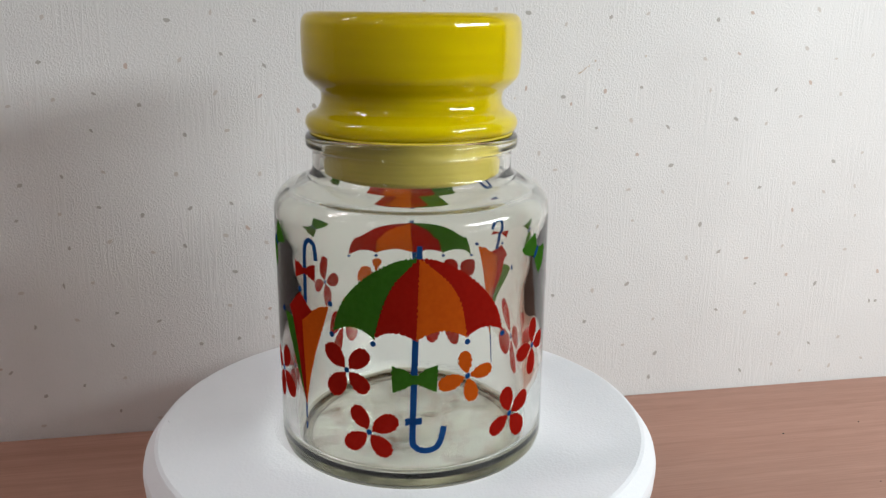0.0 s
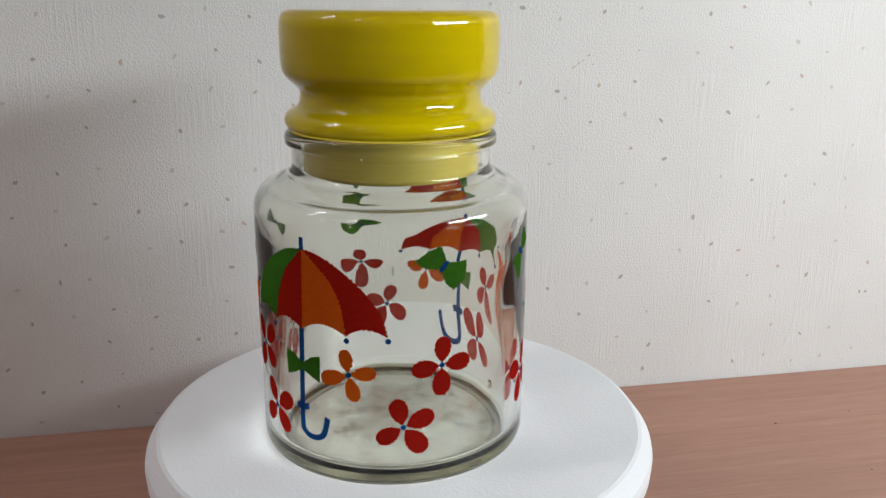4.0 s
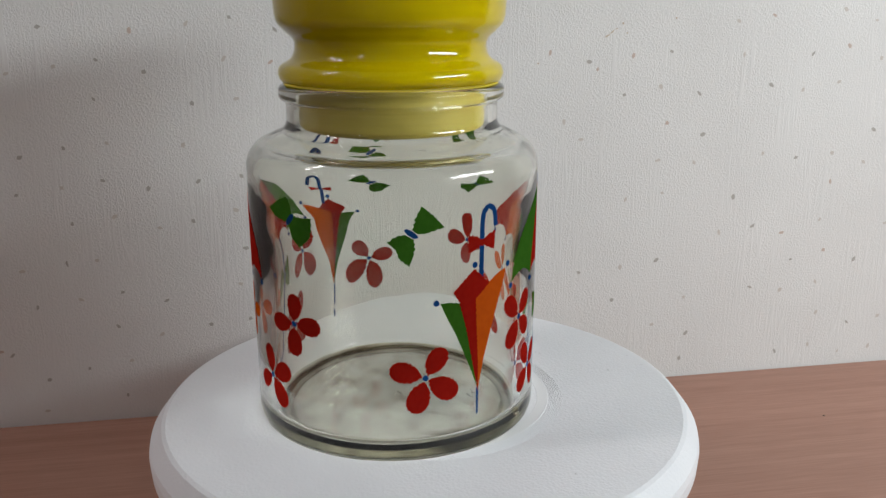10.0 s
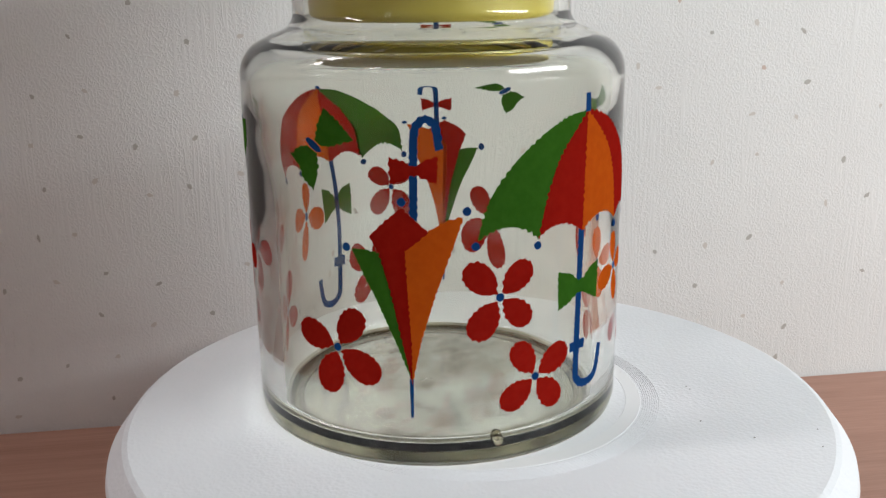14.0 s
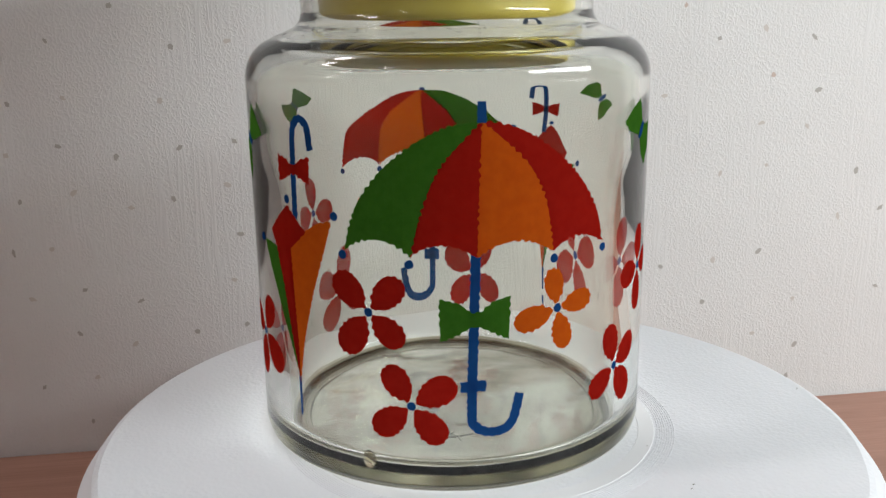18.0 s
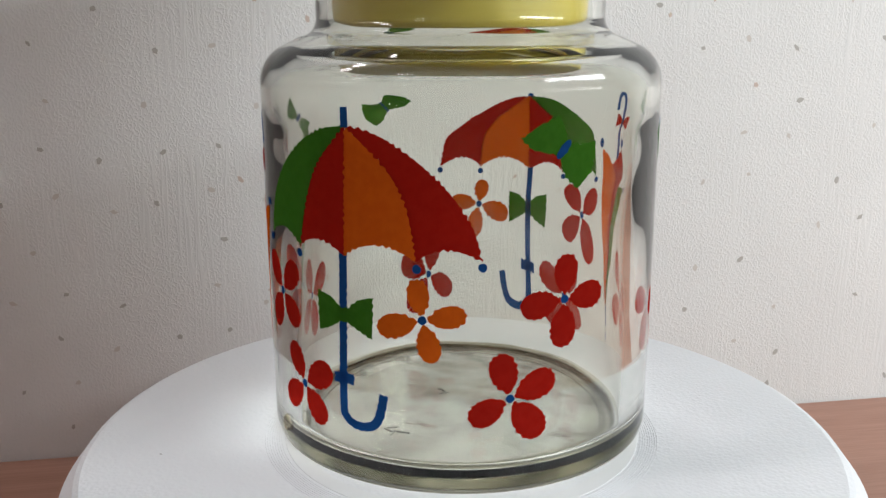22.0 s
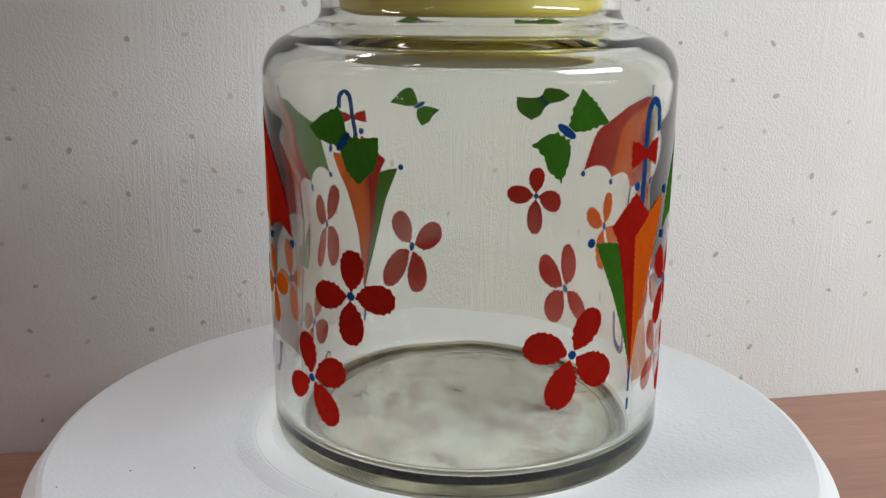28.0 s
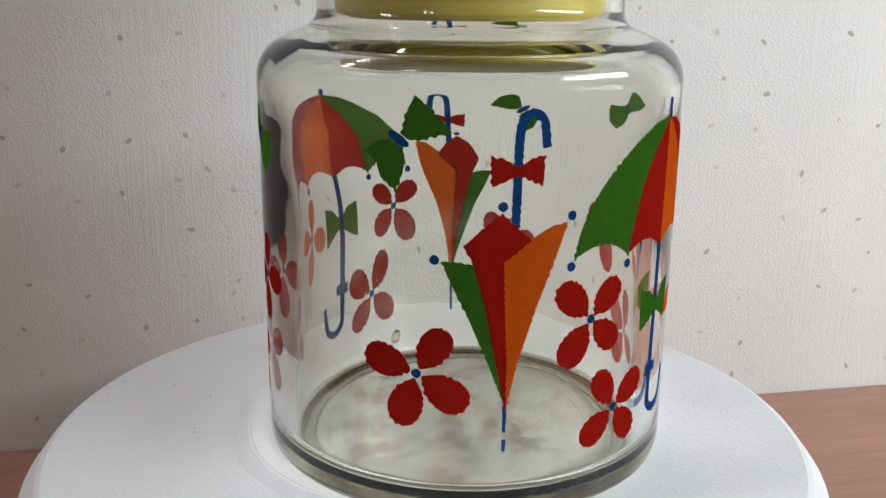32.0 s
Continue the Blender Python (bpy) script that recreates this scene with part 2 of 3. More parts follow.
def lathe(profile, seg=128, closed=False):
    """Turn a list of (r, z) round the z axis."""
    bm = bmesh.new()
    rings = []
    for r, z in profile:
        if r < 1e-6:
            rings.append([bm.verts.new((0, 0, z))])
        else:
            rings.append([bm.verts.new((r * math.cos(math.tau * k / seg), r * math.sin(math.tau * k / seg), z)) for k in range(seg)])
    pairs = list(zip(rings, rings[1:]))
    if closed:
        pairs.append((rings[-1], rings[0]))
    for a, b in pairs:
        for k in range(seg):
            n = (k + 1) % seg
            if len(a) == 1 and len(b) == 1:
                continue
            if len(a) == 1:
                bm.faces.new((a[0], b[n], b[k]))
            elif len(b) == 1:
                bm.faces.new((a[k], a[n], b[0]))
            else:
                bm.faces.new((a[k], a[n], b[n], b[k]))
    bmesh.ops.recalc_face_normals(bm, faces=bm.faces)
    return bm


# ---------------------------------------------------------------- the room
tagged(mesh_object("wall_north", box(bmesh.new(), -3.4, 2.0, WALL_Y, WALL_Y + 0.1, -0.72, 1.70), M_WALL),
       "off-white embossed wallpapered wall with small grey flecks", "wall", kind="structure")
tagged(mesh_object("wall_south", box(bmesh.new(), -3.4, 2.0, -3.1, -3.0, -0.72, 1.70), M_PLAIN), "plain pale plaster wall", "wall", kind="structure")
tagged(mesh_object("wall_west", box(bmesh.new(), -3.5, -3.4, -3.0, WALL_Y, -0.72, 1.70), M_PLAIN), "plain pale plaster wall", "wall", kind="structure")
tagged(mesh_object("wall_east", box(bmesh.new(), 2.0, 2.1, -3.0, WALL_Y, -0.72, 1.70), M_PLAIN), "plain pale plaster wall", "wall", kind="structure")
tagged(mesh_object("floor", box(bmesh.new(), -3.5, 2.1, -3.1, WALL_Y + 0.1, -0.82, -0.72), M_FLOOR), "plain grey floor", "floor", kind="structure")
tagged(mesh_object("ceiling", box(bmesh.new(), -3.5, 2.1, -3.1, WALL_Y + 0.1, 1.70, 1.80), M_CEILING), "plain pale ceiling", "ceiling", kind="structure")

# ---------------------------------------------------------------- desk
desk = tagged(new("desk"), "pink-brown wood laminate desk standing against the papered wall", "desk")
part("desktop", box(bmesh.new(), -0.75, 0.95, -0.38, WALL_Y - 0.0005, -0.028, 0.0, 0.002), M_DESK, desk)
for sx in (-0.73, 0.91):
    part("side_panel", box(bmesh.new(), sx, sx + 0.02, -0.36, WALL_Y - 0.01, -0.72, -0.0285, 0.001), M_DESK, desk)

# ---------------------------------------------------------------- turntable
SPIN0, SPIN = -2.42, -9.608      # degrees, degrees a second
turntable = tagged(new("turntable"), "white round rotating display turntable on the desk", "turntable")
part("base", lathe([(0, 0.001), (0.080, 0.001), (0.083, 0.004), (0.083, 0.046), (0.080, 0.050), (0.0, 0.050)], 96), M_PLATTER, turntable, smooth=False)
platter = part("platter", lathe([(0, -0.016), (0.1045, -0.016), (0.1055, -0.0145), (0.1059, -0.009), (0.1053, -0.0062), (0.1010, -0.0006), (0.0995, 0.0), (0.0, 0.0)], 160),
               M_PLATTER, turntable, "white textured round platter with moulded rings", smooth=False)
platter.location = (0, 0, DISC_Z)
turntable.location = (0.0009, 0, 0)
for k in range(8):
    r = 0.0494 + k * 0.00062
    part("ring", lathe([(r - 0.00016, -0.0002), (r - 0.00008, 0.00010), (r + 0.00008, 0.00010), (r + 0.00016, -0.0002)], 128), M_PLATTER, platter, smooth=True)

part("smooth_band", lathe([(0.0440, -0.0002), (0.0443, 0.00010), (0.0484, 0.00010), (0.0487, -0.0002)], 160), M_SMOOTH, platter, "smooth ring on the platter", smooth=False)
SPECKS = [(-0.04, 0.0492), (-0.0386, 0.0509), (-0.0345, 0.0889), (-0.0197, 0.0773), (-0.0204, 0.0621), (0.0639, 0.0491), (-0.0381, 0.0283), (-0.0253, 0.0929), (0.0004, -0.0079), (-0.0976, 0.0052)]
specks = bmesh.new()
for x, y in SPECKS:
    a, w = random.uniform(0, math.pi), random.uniform(0.0002, 0.0004)
    c = [specks.verts.new((x + w * random.uniform(0.6, 1.6) * math.cos(a + k * 1.2566), y + 0.6 * w * math.sin(a + k * 1.2566), 0.00016)) for k in range(5)]
    specks.faces.new(c)
tagged(part("dust", specks, M_SPECK, platter, "few dark dust specks"), kind="stuff")

# ---------------------------------------------------------------- jar
JAR_OFF = (0.0039, -0.0104)      # the jar stands beside the platter's centre
jar = tagged(new("glass_jar"), "clear glass storage jar printed with umbrellas, flowers and butterflies", "jar")


def fillet(corners, n=22):
    """A polyline of (r, z, rounding) with each corner rounded by an arc."""
    out = []
    for i, (r, z, rad) in enumerate(corners):
        if not rad or i in (0, len(corners) - 1):
            out.append((r, z))
            continue
        p, a, b = Vector((r, z)), Vector(corners[i - 1][:2]), Vector(corners[i + 1][:2])
        d0, d1 = (a - p).normalized(), (b - p).normalized()
        half = d0.angle(d1) / 2
        reach = rad / math.tan(half)
        c = p + (d0 + d1).normalized() * rad / math.sin(half)
        s0, s1 = p + d0 * reach - c, p + d1 * reach - c
        turn = math.atan2(s0.x * s1.y - s0.y * s1.x, s0.dot(s1))
        for k in range(n + 1):
            w = turn * k / n
            out.append((c.x + s0.x * math.cos(w) - s0.y * math.sin(w), c.y + s0.x * math.sin(w) + s0.y * math.cos(w)))
    return out


bore = smooth_line([(0.0498, 0.0896), (0.0496, 0.0860), (0.04905, 0.0815), (0.04825, 0.0740), (0.0472, 0.0660), (0.0463, 0.0580), (0.0458, 0.0500), (0.0456, 0.0420), (0.0456, 0.0300), (0.0457, 0.0200)], 4)
profile = fillet([(0.0, 0.0024, 0), (0.0405, 0.0016, 0.002), (0.0425, 0.0004, 0.001), (0.0495, 0.0, 0.0015), (0.0518, 0.0012, 0.002), (R_JAR, 0.0042, 0.003),
                  (R_JAR, 0.1012, 0.0105), (0.0377, 0.1076, 0.0045), (0.0377, 0.1168, 0.0008), (0.0400, 0.1178, 0.0014), (0.0400, 0.1228, 0.0022), (0.0352, 0.1228, 0.0012),
                  (0.0346, 0.1150, 0.004), (0.0350, 0.1048, 0.005), (0.0498, 0.0980, 0.0076), (0.0498, 0.0896, 0)])[:-1] + bore + \
    fillet([(0.0457, 0.0200, 0), (0.0460, 0.0042, 0.0045), (0.0, 0.0050, 0)])[1:]
SPLIT = 0.0453


def cut(line, up):
    """The part of a profile above or below the split height, with a point on the split itself."""
    out = []
    for (r0, z0), (r1, z1) in zip(line, line[1:] + line[-1:]):
        if (z0 > SPLIT) == up:
            out.append((r0, z0))
        if (z0 > SPLIT) != (z1 > SPLIT):
            q = (SPLIT - z0) / (z1 - z0)
            out.append((r0 + (r1 - r0) * q, SPLIT))
    return out


upper = cut(profile, True)
whole = bpy.data.meshes.new("whole")
lathe(upper, 288).to_mesh(whole)
rounding = [v.normal.copy() for v in whole.vertices]


def glass_piece(name, keep, label, outside, inside):
    """The faces of the turned shell whose middle height passes the test, with the normals of the whole."""
    faces = [p for p in whole.polygons if keep(p.center.z)]
    used = sorted({v for p in faces for v in p.vertices})
    index = {v: k for k, v in enumerate(used)}
    me = bpy.data.meshes.new(name)
    me.from_pydata([whole.vertices[v].co for v in used], [], [[index[v] for v in p.vertices] for p in faces])
    me.materials.append(outside)
    me.materials.append(inside)
    for f, p in zip(me.polygons, faces):
        f.use_smooth = True
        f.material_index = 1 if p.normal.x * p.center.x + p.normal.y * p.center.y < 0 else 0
    me.normals_split_custom_set_from_vertices([rounding[v] for v in used])
    ob = new(name, me)
    ob.parent = jar
    return tagged(ob, label)


SHOULDER = 0.0975
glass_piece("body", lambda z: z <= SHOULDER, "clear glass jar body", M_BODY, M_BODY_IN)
glass_piece("neck", lambda z: z > SHOULDER, "clear glass shoulder and neck with a rolled rim", M_GLASS, M_INSIDE).visible_shadow = False
bpy.data.meshes.remove(whole)
grime = bmesh.new()
for k in range(46):
    a, r = random.choice((random.gauss(1.1, 0.5), random.uniform(0, math.tau))), random.uniform(0.0418, 0.0446)
    z = 0.1012 + (0.0525 - r) / 0.0148 * 0.0064
    bmesh.ops.create_icosphere(grime, subdivisions=1, radius=1.0, matrix=pose(r * math.cos(a), r * math.sin(a), z + 0.0001, 0, 23, math.degrees(a))
                               @ Matrix.Diagonal((random.uniform(0.00012, 0.0003), random.uniform(0.0002, 0.0006), 0.00008, 1)))
tagged(part("grime", grime, M_SPECK, jar, "dark specks of grime round the foot of the neck"), kind="stuff")
# lower shell split off to cast no shadow, so light reaches the floor
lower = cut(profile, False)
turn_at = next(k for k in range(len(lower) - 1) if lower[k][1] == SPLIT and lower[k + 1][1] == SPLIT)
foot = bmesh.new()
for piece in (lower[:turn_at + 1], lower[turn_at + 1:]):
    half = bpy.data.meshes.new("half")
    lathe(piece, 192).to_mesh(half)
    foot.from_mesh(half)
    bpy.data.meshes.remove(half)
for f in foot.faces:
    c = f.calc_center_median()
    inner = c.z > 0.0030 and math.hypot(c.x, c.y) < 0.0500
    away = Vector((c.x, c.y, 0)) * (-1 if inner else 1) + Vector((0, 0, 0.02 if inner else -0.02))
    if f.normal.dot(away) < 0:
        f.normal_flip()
glass = part("lower_glass", foot, M_GLASS, jar, "thick clear glass base and lower wall of the jar, casting no shadow", smooth=True)
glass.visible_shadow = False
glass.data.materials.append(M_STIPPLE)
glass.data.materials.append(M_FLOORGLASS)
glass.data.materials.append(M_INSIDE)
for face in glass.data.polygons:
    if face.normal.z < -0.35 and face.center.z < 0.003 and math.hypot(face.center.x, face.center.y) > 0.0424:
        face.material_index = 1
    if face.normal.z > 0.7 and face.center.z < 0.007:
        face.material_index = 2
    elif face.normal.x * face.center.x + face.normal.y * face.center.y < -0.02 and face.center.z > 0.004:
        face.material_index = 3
# added sheet inside the glass; paints the dark band at the heel
part("heel_tint_ring", lathe([(0.0446, 0.0006), (0.0445, 0.0046)], 128), M_HEEL_TINT, jar, "olive tint ring added in the heel, standing in for light lost in thick glass", smooth=True)
knurl = bmesh.new()
for k in range(280):
    q = bmesh.ops.create_cube(knurl, size=1)["verts"]
    turn = pose(0, 0, 0, 0, 0, k * 360 / 280) @ Matrix.Translation((0.0462, 0, 0.0003)) @ pose(0, 0, 0, 0, 0, 25) @ Matrix.Diagonal((0.0026, 0.00042, 0.0004, 1))
    bmesh.ops.transform(knurl, matrix=turn, verts=q)
part("stippling", knurl, M_RIB, jar, "ring of short moulded ribs under the foot")
# raised glass marks given an opaque dark colour
for x, y, w, h, turn in ((0.0030, 0.0290, 0.0035, 0.0003, 10), (0.0052, 0.0302, 0.0003, 0.0030, 5), (0.0072, 0.0292, 0.0030, 0.0003, -20), (0.0070, 0.0275, 0.0026, 0.0003, 30),
                         (0.0046, 0.0012, 0.0028, 0.0003, 40), (0.0062, -0.0006, 0.0024, 0.0003, -15)):
    mark = box(bmesh.new(), -w / 2, w / 2, -h / 2, h / 2, 0, 0.0004)
    bmesh.ops.transform(mark, matrix=pose(x, y, 0.0054, 0, 0, turn), verts=mark.verts)
    part("moulded_mark", mark, M_MARK, jar)
nub = bmesh.new()
bmesh.ops.create_icosphere(nub, subdivisions=3, radius=0.0017, matrix=pose(0, 0, 0, 0, 0, 55.6) @ Matrix.Translation((R_JAR + 0.0002, 0, 0.0082)) @ pose(0, 0, 0, 18) @ Matrix.Diagonal((0.75, 0.95, 1.35, 1)))
part("glass_nub", nub, M_AMBER, jar, "small glass lump left at the mould seam", smooth=True).visible_shadow = False


def on_jar(phi, u, v, lift):
    """Millimetres on the unrolled print to a place on the glass."""
    a, r = radians(phi) + u * 0.001 / R_JAR, R_JAR + 0.00003 + lift * 0.00006
    return Vector((r * math.cos(a), r * math.sin(a), v * 0.001))


def wavy(pts, amp=0.22, wave=1.8):
    """The ragged edge of a screen print: uneven ripples that wander in length and depth."""
    out, run, n, shift = [], 0.0, len(pts), random.uniform(0, 9)
    for i in range(n):
        (ax, ay), (bx, by) = pts[i], pts[(i + 1) % n]
        d = math.hypot(bx - ax, by - ay)
        k = max(1, round(d / 0.4))
        nx, ny = (ay - by) / (d + 1e-9), (bx - ax) / (d + 1e-9)
        for q in range(k):
            at = run + d * q / k
            deep = 0.75 + 0.6 * math.sin(at * 0.61 + shift)
            w = amp * deep * math.sin(at * math.tau / wave + 1.3 * math.sin(at * 0.47 + shift * 3)) + random.uniform(-0.05, 0.05)
            out.append((ax + (bx - ax) * q / k + nx * w, ay + (by - ay) * q / k + ny * w))
        run += d
    return out


def print_shape(name, outline, phi, lift, material, parent, label="", amp=0.14):
    bm = bmesh.new()
    pts = wavy(outline, amp)
    f = bm.faces.new([bm.verts.new((x, y, 0)) for x, y in pts])
    f.normal_update()
    bmesh.ops.triangulate(bm, faces=[f], ngon_method="EAR_CLIP")
    lo, hi = min(p[0] for p in pts), max(p[0] for p in pts)
    x = lo + 2.0
    while x < hi:
        bmesh.ops.bisect_plane(bm, geom=bm.verts[:] + bm.edges[:] + bm.faces[:], plane_co=(x, 0, 0), plane_no=(1, 0, 0))
        x += 2.0
    bm.normal_update()
    if bm.faces and sum(f.normal.z for f in bm.faces) < 0:
        bmesh.ops.reverse_faces(bm, faces=bm.faces)
    for v in bm.verts:
        v.co = on_jar(phi, v.co.x, v.co.y, lift)
    return part(name, bm, material, parent, label)


def disc_line(cx, cy, r, n=18):
    return [(cx + r * math.cos(math.tau * k / n), cy + r * math.sin(math.tau * k / n)) for k in range(n)]


def stroke(pts, width):
    left, right = [], []
    for i, (x, y) in enumerate(pts):
        (ax, ay), (bx, by) = pts[max(i - 1, 0)], pts[min(i + 1, len(pts) - 1)]
        d = math.hypot(bx - ax, by - ay)
        nx, ny = (ay - by) / d * width / 2, (bx - ax) / d * width / 2
        left.append((x + nx, y + ny))
        right.append((x - nx, y - ny))
    return left + right[::-1]


def flower(phi, z, petals, material, label):
    """A four-petalled flower: a blue eye and petals given as (direction, length)."""
    eye_dot = print_shape("flower_print", disc_line(0, z, 1.05), phi, 2, M_BLUE, jar, label, 0.05)
    for ang, length in petals:
        a = radians(ang)
        half = length * (0.265 if material is M_ORANGE else 0.30)
        line = []
        for k in range(26):
            s = math.tau * k / 26
            x = length * (0.56 + 0.46 * math.cos(s))
            y = half * math.sin(s) * (1.0 + 0.22 * math.cos(s)) * min(1.0, 0.25 + x / (length * 0.42))
            line.append((x * math.cos(a) - y * math.sin(a), z + x * math.sin(a) + y * math.cos(a)))
        print_shape("petal", line, phi, 0, material, eye_dot, amp=0.19)
    return eye_dot


def bow(cx, cy, w, h, phi, material, parent, tilt=0.0):
    line = [(-w, h * 0.95), (-w * 0.45, h * 0.75), (-w * 0.12, h * 0.32), (w * 0.12, h * 0.32), (w * 0.5, h * 0.78), (w, h), (w * 0.98, 0),
            (w * 0.94, -h), (w * 0.5, -h * 0.66), (w * 0.12, -h * 0.36), (-w * 0.12, -h * 0.36), (-w * 0.5, -h * 0.72), (-w * 0.96, -h), (-w * 1.0, 0)]
    c, s = math.cos(tilt), math.sin(tilt)
    print_shape("bow", [(cx + x * c - y * s, cy + x * s + y * c) for x, y in line], phi, 2, material, parent, amp=0.19)


def scallop(a, b, top, n=7):
    """The arched lower hem from a to b."""
    mid = (top[0] * 2 - (a[0] + b[0]) / 2, top[1] * 2 - (a[1] + b[1]) / 2)
    return [tuple((1 - t) ** 2 * a[q] + 2 * t * (1 - t) * mid[q] + t * t * b[q] for q in (0, 1)) for t in (k / n for k in range(n + 1))]


def open_umbrella(phi, dz):
    def sh(pts):
        return [(x, y + dz) for x, y in pts]
    apex = (0.0, 86.8)
    left = smooth_line([apex, (-6.6, 85.9), (-12.2, 83.5), (-16.7, 80.7), (-22.2, 76.1), (-27.2, 69.9), (-29.8, 64.2), (-31.3, 58.3)], 4)
    seam_a = smooth_line([apex, (-3.6, 83.1), (-8.6, 77.6), (-11.9, 71.0), (-14.0, 64.5), (-15.7, 57.5)], 4)
    seam_b = smooth_line([apex, (-0.6, 72.0), (-1.1, 57.3)], 4)
    seam_c = smooth_line([apex, (3.4, 84.0), (10.2, 77.6), (14.2, 70.6), (15.8, 64.0), (16.7, 57.4)], 4)
    right = smooth_line([apex, (5.0, 86.1), (10.6, 83.9), (16.1, 80.4), (22.5, 74.9), (27.9, 67.9), (30.3, 62.5), (31.4, 57.6)], 4)
    grip = smooth_line([(-1.4, 58.0), (-1.9, 42.0), (-2.5, 21.5), (-1.9, 18.0), (0.6, 16.3), (3.6, 16.2), (6.2, 17.4), (7.6, 20.2), (8.6, 25.0)], 5)
    u = print_shape("umbrella_print", sh(stroke(grip, 2.25)), phi, 0, M_BLUE, jar, "open umbrella print with green, red and orange panels")
    print_shape("spike", sh([(-1.0, 86.4), (-0.9, 90.9), (0.9, 90.9), (1.0, 86.4)]), phi, 2, M_BLUE, u, amp=0.05)
    print_shape("crossbar", sh([(-5.0, 26.0), (-5.0, 28.6), (0.8, 28.9), (0.8, 26.3)]), phi, 1, M_BLUE, u)
    hem = [scallop(left[-1], seam_a[-1], (-23.3, 61.1)), scallop(seam_a[-1], seam_b[-1], (-9.0, 60.2)),
           scallop(seam_b[-1], seam_c[-1], (7.6, 60.6)), scallop(seam_c[-1], right[-1], (23.5, 60.2))]
    edges = [left, seam_a, seam_b, seam_c, right]
    for k, mat in enumerate((M_GREEN, M_RED, M_ORANGE, M_RED)):
        far = edges[k + 1][:0:-1]
        if k < 3:
            far = far[:1] + [(x + 0.55, y) for x, y in far[1:]]
        print_shape("panel", sh(edges[k] + hem[k][1:-1] + far), phi, 1 + 0.3 * k, mat, u, amp=0.25)
    for x, y in ((-31.8, 57.2), (-16.0, 55.9), (16.9, 55.8), (31.5, 56.3)):
        print_shape("tip", sh(disc_line(x, y, 1.05, 14)), phi, 3, M_BLUE, u, amp=0.04)
    bow(-1.6, 43.3 + dz, 8.0, 5.1, phi, M_GREEN, u, 0.0)


def closed_umbrella(phi, dz):
    def sh(pts):
        return [(x, y + dz) for x, y in pts]
    hook = smooth_line([(1.3, 67.0), (1.5, 78.0), (1.8, 86.6), (3.0, 89.4), (4.9, 90.0), (6.7, 88.3), (7.4, 83.2)], 5)
    u = print_shape("umbrella_print", sh(stroke(hook, 1.9)), phi, 0, M_BLUE, jar, "rolled umbrella print with green, red and orange folds")
    for top, low in ((28.0, 18.0),) if dz else ((28.0, 21.9), (20.2, 17.4)):
        print_shape("spike", sh([(-0.5, top), (-0.4, low), (0.3, low), (0.5, top)]), phi, 1, M_BLUE, u, amp=0.05)
    print_shape("panel", sh([(-13.9, 59.9), (-10.5, 59.9), (-6.8, 59.2), (-3.8, 48.0), (-1.5, 37.0), (0.3, 27.0), (-3.5, 37.0), (-8.2, 48.0), (-11.2, 54.0)]), phi, 1, M_GREEN, u)
    print_shape("panel", sh([(12.9, 67.8), (9.0, 67.0), (4.6, 64.6), (-2.0, 60.6), (-1.8, 50.0), (-0.9, 38.0), (0.1, 26.5), (2.6, 38.0), (6.4, 50.0), (9.8, 59.0)]), phi, 1.3, M_ORANGE, u)
    print_shape("panel", sh([(-1.5, 70.1), (1.4, 67.4), (4.8, 64.3), (1.6, 61.6), (-0.9, 59.8), (-0.4, 48.0), (0.2, 37.0), (0.2, 26.6), (-2.0, 37.0), (-4.6, 50.0), (-7.2, 59.5), (-9.4, 63.1), (-6.0, 66.4), (-3.6, 68.4)]),
                phi, 1.8, M_RED, u)
    for x, y in ((-15.2, 60.2), (-1.4, 71.4), (13.6, 69.0)):
        print_shape("tip", sh(disc_line(x, y, 1.05, 14)), phi, 3, M_BLUE, u, amp=0.04)
    bow(1.5, 78.6 + dz, 5.6, 3.2, phi, M_RED, u)


def butterfly(phi, z, wings, tilt):
    body = [(x * math.cos(tilt) - y * math.sin(tilt), z + x * math.sin(tilt) + y * math.cos(tilt))
            for x, y in ((2.6 * math.cos(math.tau * k / 18), 0.95 * math.sin(math.tau * k / 18)) for k in range(18))]
    b = print_shape("butterfly_print", body, phi, 2, M_BLUE, jar, "green butterfly print with a blue body", 0.05)
    for line in wings:
        print_shape("wing", [(x, z + y) for x, y in line], phi, 0, M_GREEN, b, amp=0.21)


RED_LABEL, ORANGE_LABEL = "red four-petalled flower print with a blue eye", "orange four-petalled flower print with a blue eye"
F1, F2 = [(135, 11.5), (45, 11.0), (-124, 12.0), (-43, 10.6)], [(121, 10.8), (31, 11.6), (-142, 11.3), (-50, 11.2)]
F3, F4 = [(99, 9.4), (8, 9.9), (-165, 10.9), (-77, 10.1)], [(103, 11.0), (23, 11.8), (-150, 10.6), (-52, 12.4)]
F5, F6 = [(87, 10.4), (1, 11.0), (-173, 10.8), (-91, 11.4)], [(57, 11.6), (162, 12.1), (-34, 13.0), (-108, 12.8)]
W1 = [[(-10.2, 2.6), (-6.0, 5.4), (-1.2, 7.4), (0.2, 4.6), (1.0, 1.6), (-1.6, -1.2), (-4.5, -0.6), (-7.6, 0.2)],
      [(1.4, 1.4), (5.0, 1.0), (8.7, 1.4), (8.7, -2.0), (7.8, -5.4), (3.8, -9.0), (0.6, -6.2), (-1.0, -1.8)]]
